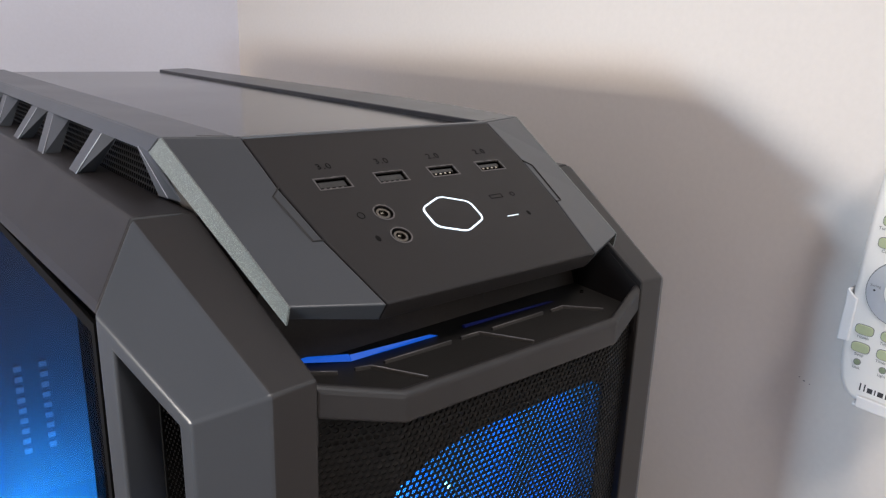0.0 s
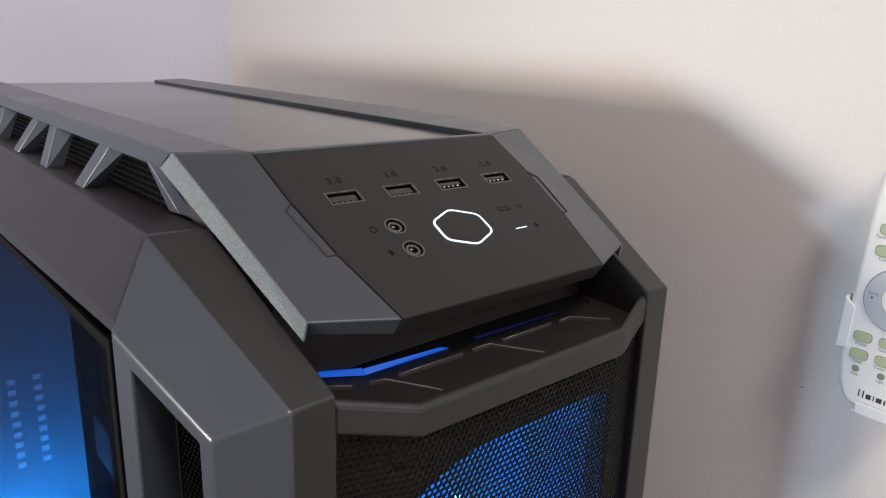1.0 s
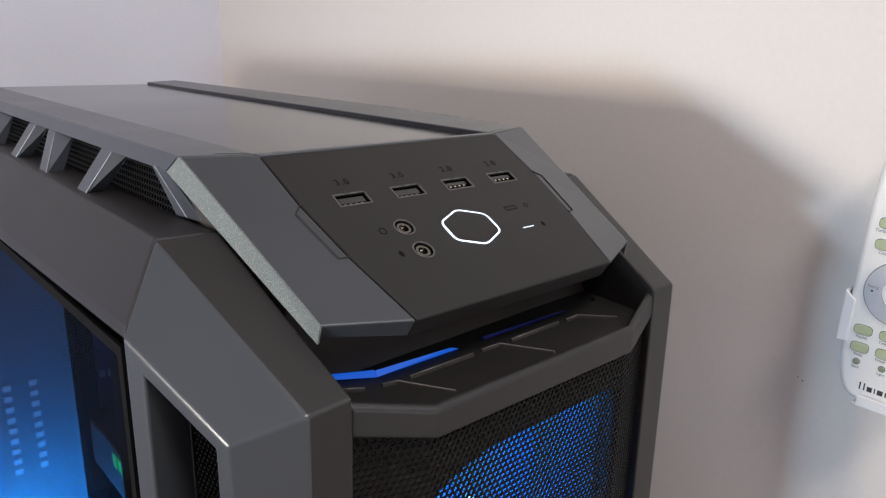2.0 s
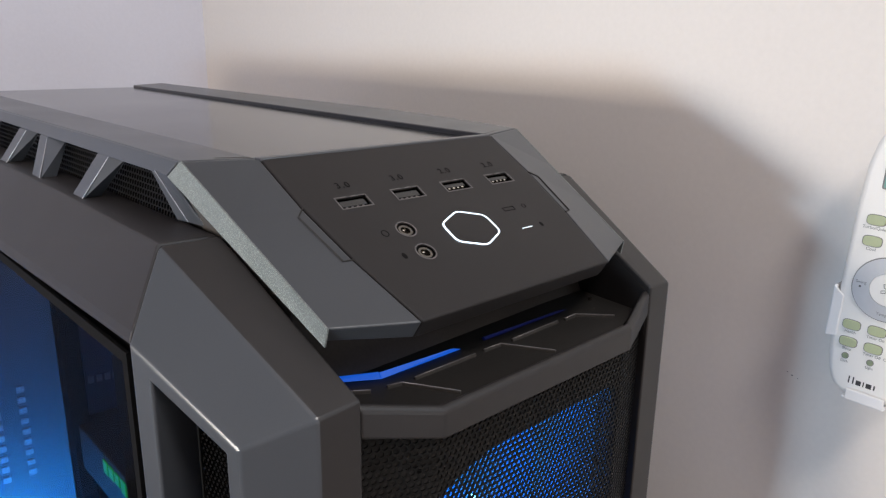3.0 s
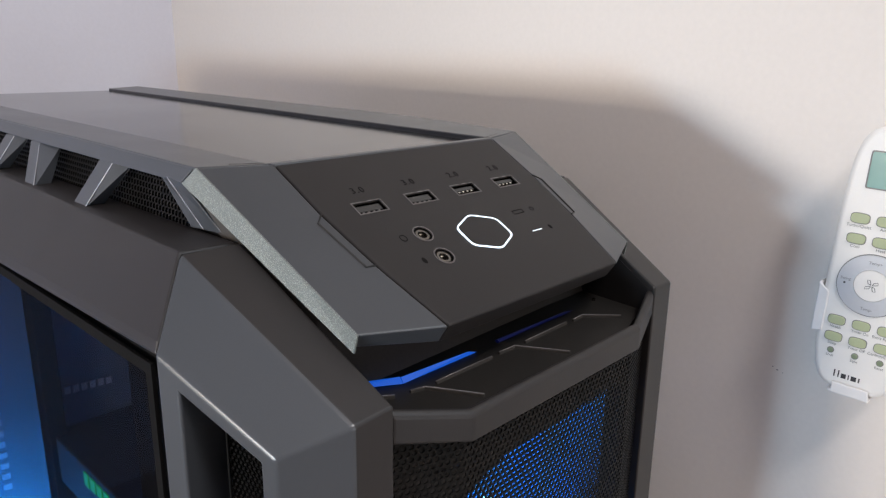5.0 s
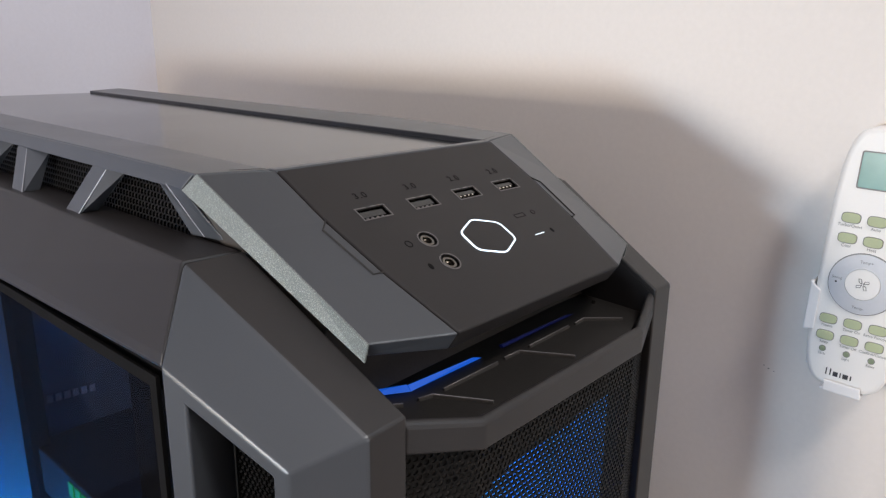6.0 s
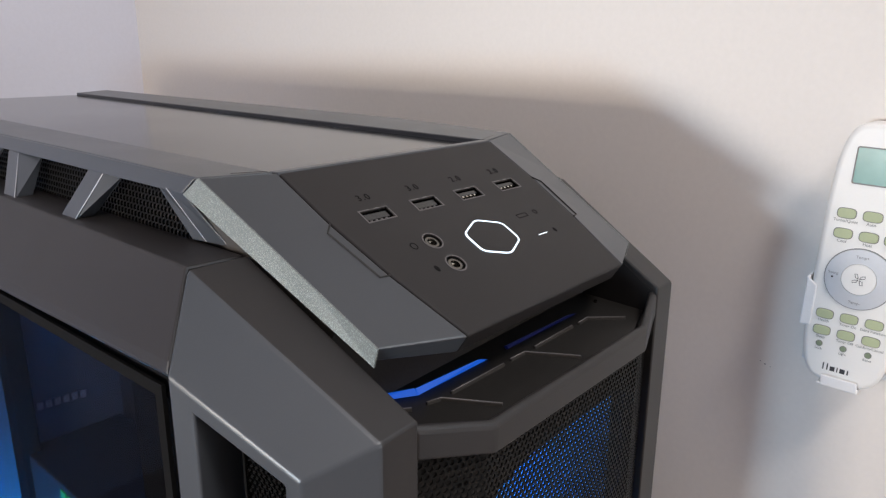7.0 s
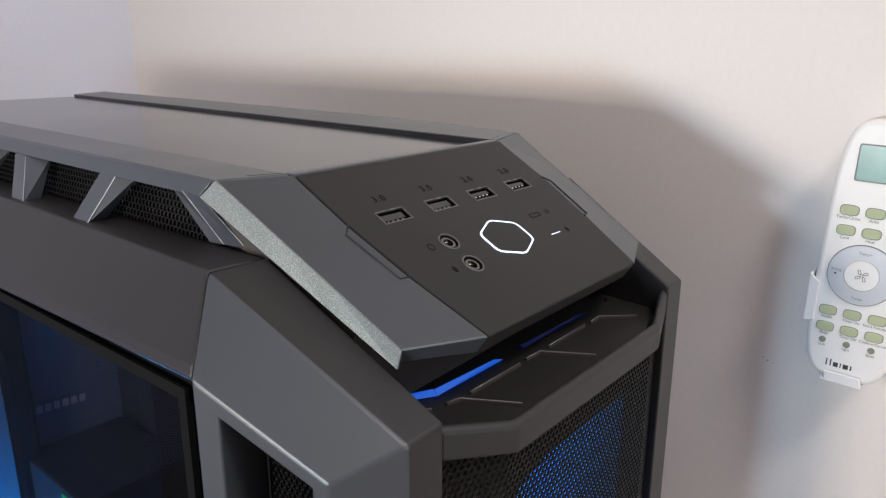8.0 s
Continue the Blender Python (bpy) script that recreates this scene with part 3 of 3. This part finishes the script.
for x, word in PORTS:
    socket = part("usb_socket", ring([(-6.95, -3.3), (6.95, -3.3), (6.95, 3.3), (-6.95, 3.3)], [(-6.45, -2.85), (6.45, -2.85), (6.45, 2.85), (-6.45, 2.85)], -0.3, 0.12), RIM, case, "dark bevelled rim of a port", m=on_panel(x, 54.5))
    part("socket_shell", ring([(-6.45, -2.85), (6.45, -2.85), (6.45, 2.85), (-6.45, 2.85)], [(-6.1, -2.5), (6.1, -2.5), (6.1, 2.5), (-6.1, 2.5)], -3.2, -0.5), CHROME, socket, "metal port shell")
    part("socket_floor", box(-6.1, 6.1, -2.5, 2.5, -3.3, -3.0), BLACK, socket)
    low = -1.3 if word == "3.0" else -0.2
    part("tongue", box(-5.5, 5.5, low, 1.8, -3.0, -0.75, 0.15), GLOSSBLACK, socket)
    for k in range(4):
        part("contact", box(-4.2 + 2.4 * k, -3.3 + 2.4 * k, low - 0.7, low, -3.0, -0.9), PIN if word == "2.0" else RIM, socket)
    lettering("port_number", word, 4.4, MARK, panel, on_panel(x + 0.9, 62.7, 0.06), "black printed port number", 1.2)
for y in (38.6, 28.0):
    jack = part("audio_jack", ring(oval(0, 0, 4.1, 4.1, 32), oval(0, 0, 3.6, 3.6, 32), -0.3, 0.14), RIM, case, "round audio jack", m=on_panel(-26.9, y))
    part("jack_collar", ring(oval(0, 0, 2.7, 2.7, 28), oval(0, 0, 1.8, 1.8, 28), -3.0, -0.5), CHROME, jack, "silver collar")
    part("jack_hole", prism(oval(0, 0, 1.8, 1.8, 20), -3.1, -2.8), BLACK, jack)
    part("jack_spring", box(-0.4, 0.9, 0.6, 1.3, -2.8, -1.2), PIN, jack)
# hexagonal power button
hexo = [(13.6 * math.sin(math.radians(60 * k)), 10.2 * math.cos(math.radians(60 * k))) for k in range(6)]


def rounded(poly, r, n=4):
    out = []
    for i, p in enumerate(poly):
        p, a, b = Vector(p), Vector(poly[i - 1]), Vector(poly[(i + 1) % len(poly)])
        p0, p1 = p + (a - p).normalized() * r, p + (b - p).normalized() * r
        for k in range(n + 1):
            t = k / n
            out.append(tuple(p0 * (1 - t) ** 2 + p * 2 * t * (1 - t) + p1 * t * t))
    return out


button = part("power_button", prism(rounded([(x * 0.94, y * 0.94) for x, y in hexo], 2.2), -0.4, 0.15), PANEL, case, "black hexagonal power button", m=on_panel(0.7, 33.2))
part("light_ring", ring(rounded(hexo, 2.6), rounded([(x * 0.94, y * 0.94) for x, y in hexo], 2.2), -0.4, 0.3), WHITELED, button, "white glowing hexagonal ring")
reset = part("reset_button", ring([(-3.2, -1.1), (3.2, -1.1), (3.2, 1.1), (-3.2, 1.1)], [(-2.9, -0.8), (2.9, -0.8), (2.9, 0.8), (-2.9, 0.8)], -0.3, 0.08), MARK, panel, "small outlined reset button", m=on_panel(27.2, 38.3))
part("reset_mark", ring(oval(0, 0, 1.2, 1.2, 16), oval(0, 0, 0.9, 0.9, 16), -0.2, 0.08), MARK, panel, m=on_panel(36.2, 38.3))
part("status_light", box(-3.0, 3.0, -0.16, 0.16, -0.2, 0.1), WHITELED, panel, "small white status light", m=on_panel(26.9, 28.0))
part("drive_mark", prism(oval(0, 0, 0.8, 1.3, 12), -0.2, 0.08), MARK, panel, m=on_panel(35.6, 28.0))
part("headphone_mark", ring(oval(0, 0, 1.5, 1.7, 20), oval(0, 0, 1.15, 1.35, 20), -0.2, 0.08), MARK, panel, m=on_panel(-36.4, 38.6))
part("microphone_mark", prism(oval(0, 0, 0.9, 1.5, 14), -0.2, 0.08), MARK, panel, m=on_panel(-36.4, 28.2))

# ---- remote in its wall holder; frames are in the wall's plane ----
WALL = Matrix(((0, 0, -1, 0.2607), (-1, 0, 0, -0.0482), (0, 1, 0, 0.4716), (0, 0, 0, 1))) @ pose(0, 0, 0, 0, 0, -1.7)
# x to the remote's right, y up from its middle, z out of the wall
holder = thing("remote_holder", "white plastic remote holder fixed to the wall", "holder", WALL)
part("back_plate", prism([(-26, -74), (26, -74), (26, -12), (-26, -12)], 0.2, 2.5, 0.8), HOLDERWHITE, holder)
for s in (-1, 1):
    arm = [(s * 24.4, -44), (s * 26.0, -44), (s * 26.0, -14), (s * 24.4, -14)]
    part("side_arm", prism(arm, 0.2, 24.5, 0.7), HOLDERWHITE, holder)
    part("arm_lip", prism([(s * 20.2, -43), (s * 26.0, -44), (s * 26.0, -14), (s * 20.2, -19)], 23.7, 25.2, 0.6), HOLDERWHITE, holder)
part("bottom_shelf", prism([(-11, -77.8), (11, -77.8), (11, -75.9), (-11, -75.9)], 0.2, 26.0, 0.7), HOLDERWHITE, holder)
part("front_lip", prism([(-9, -77.8), (11, -77.8), (10, -71.0), (-9.5, -71.0)], 24.8, 26.4, 0.7), HOLDERWHITE, holder)

remote = thing("remote_control", "white air conditioner remote with pale green buttons in a holder", "remote control", WALL @ Matrix.Translation((0, 0, 0.003)))
F = 21.0  # height of its face over the holder's plate


def body_outline(grow=0.0):
    pts = []
    for x, y in oval(0, 0, 1, 1, 64, 0.45):
        half = 22.9 + 1.4 * (0.5 - 0.5 * y) + grow
        pts.append((x * half, y * (76 + grow)))
    return pts


part("body", prism(body_outline(), 0.5, F, 3.0, 4), WHITE, remote, "white glossy plastic body", smooth=False)
lcd = part("screen", prism(rounded([(-12.5, 43), (12.5, 43), (12.5, 62.5), (-12.5, 62.5)], 1.2), F - 0.5, F + 0.15), LCD, remote, "grey-green unlit display")
part("screen_frame", ring(rounded([(-13.1, 42.4), (13.1, 42.4), (13.1, 63.1), (-13.1, 63.1)], 1.4), rounded([(-12.4, 43.1), (12.4, 43.1), (12.4, 62.4), (-12.4, 62.4)], 1.2), F - 0.5, F + 0.3), INK, remote)


def pill(x, y, rx, ry, word="", mat=BUTTON, size=2.4, power=0.6):
    k = part("button", prism(oval(x, y, rx, ry, 24, power), F - 0.5, F + 0.9, 0.4), mat, remote)
    part("button_rim", ring(oval(x, y, rx + 0.4, ry + 0.4, 24, power), oval(x, y, rx, ry, 24, power), F - 0.5, F + 0.12), INK, k)
    if word:
        lettering("button_word", word, size, INK, k, Matrix.Translation((x / 1000, (y - ry - 1.7) / 1000, (F + 0.08) / 1000)))


for x, word in ((-12.2, "Turbo/Quiet"), (0.7, "Auto"), (13.0, "Dry")):
    if word != "Dry":
        pill(x, 25.6, 4.6, 2.7, word)
    else:
        pill(x, 25.6, 4.6, 2.7)
for x, word in ((-12.2, "Cool"), (0.7, "Heat"), (13.0, "")):
    pill(x, 14.0, 4.6, 2.7, word)
dial = part("dial", ring(oval(0, -10.5, 17.3, 17.3, 48), oval(0, -10.5, 9.0, 9.0, 48), F - 0.5, F + 0.8), RING, remote, "silver ring key")
part("dial_groove", ring(oval(0, -10.5, 17.9, 17.9, 48), oval(0, -10.5, 17.3, 17.3, 48), F - 0.5, F + 0.1), INK, dial)
part("dial_centre", prism(oval(0, -10.5, 8.9, 8.9, 40), F - 0.5, F + 0.5, 0.3), WHITE, dial)
for word, x, y in (("Temp+", 0, 2.6), ("Temp-", 0, -24.0), ("Swing", -13.2, -8.8)):
    lettering("dial_word", word, 2.3, INK, dial, Matrix.Translation((x / 1000, (y - 0.3) / 1000, (F + 0.88) / 1000)))
part("dial_dot", prism(oval(-13.4, -11.6, 0.6, 0.6, 10), F + 0.5, F + 0.9), DARKINK, dial)
for k in range(4):
    a = math.radians(90 * k + 20)
    blade = [(0.4, 0.2), (1.6, 1.4), (3.6, 1.2), (3.2, -0.1), (1.6, 0.0)]
    rot = [(x * math.cos(a) - y * math.sin(a), x * math.sin(a) + y * math.cos(a) - 10.5) for x, y in blade]
    part("fan_mark", bar([(x, y, F + 0.55) for x, y in rot + rot[:1]], 0.16, 5), DARKINK, dial)
for row, y in enumerate((-34.6, -44.8)):
    for x, word in zip((-13.6, -0.8, 12.0), (("Health", "Timer On", "Extra Function"), ("Sleep", "Timer Off", "Confirm/Cancel"))[row]):
        pill(x, y, 4.4, 2.6, word, size=2.2)
for x, word in zip((-13.6, -0.8, 12.0), ("Lock", "Light", "Reset")):
    pill(x, -53.2, 1.5, 1.5, word, BUTTONDARK, 2.0, 1.0)
# maker's mark as plain bars
for x0, x1, h in ((-9.6, -8.9, 4.2), (-7.4, -6.7, 4.2), (-5.6, -3.0, 2.8), (-2.0, -1.4, 3.0), (-0.4, 2.4, 2.8), (3.4, 4.2, 2.8)):
    part("maker_mark", box(x0, x1, -68.4, -68.4 + h, F - 0.2, F + 0.1), DARKINK, remote)

# small scuffs on the plaster beside the remote
for y, z, r in ((1.5, 386.5, 0.7), (4.5, 388.0, 0.5), (-2.0, 385.5, 0.4)):
    ob = part("scuff_mark", prism(oval(0, 0, r, r * 0.6, 8), -0.2, 0.15), SCUFF, bpy.data.objects["wall_east"], m=Matrix(((0, 0, -1, 0.261), (-1, 0, 0, y / 1000), (0, 1, 0, z / 1000), (0, 0, 0, 1))))
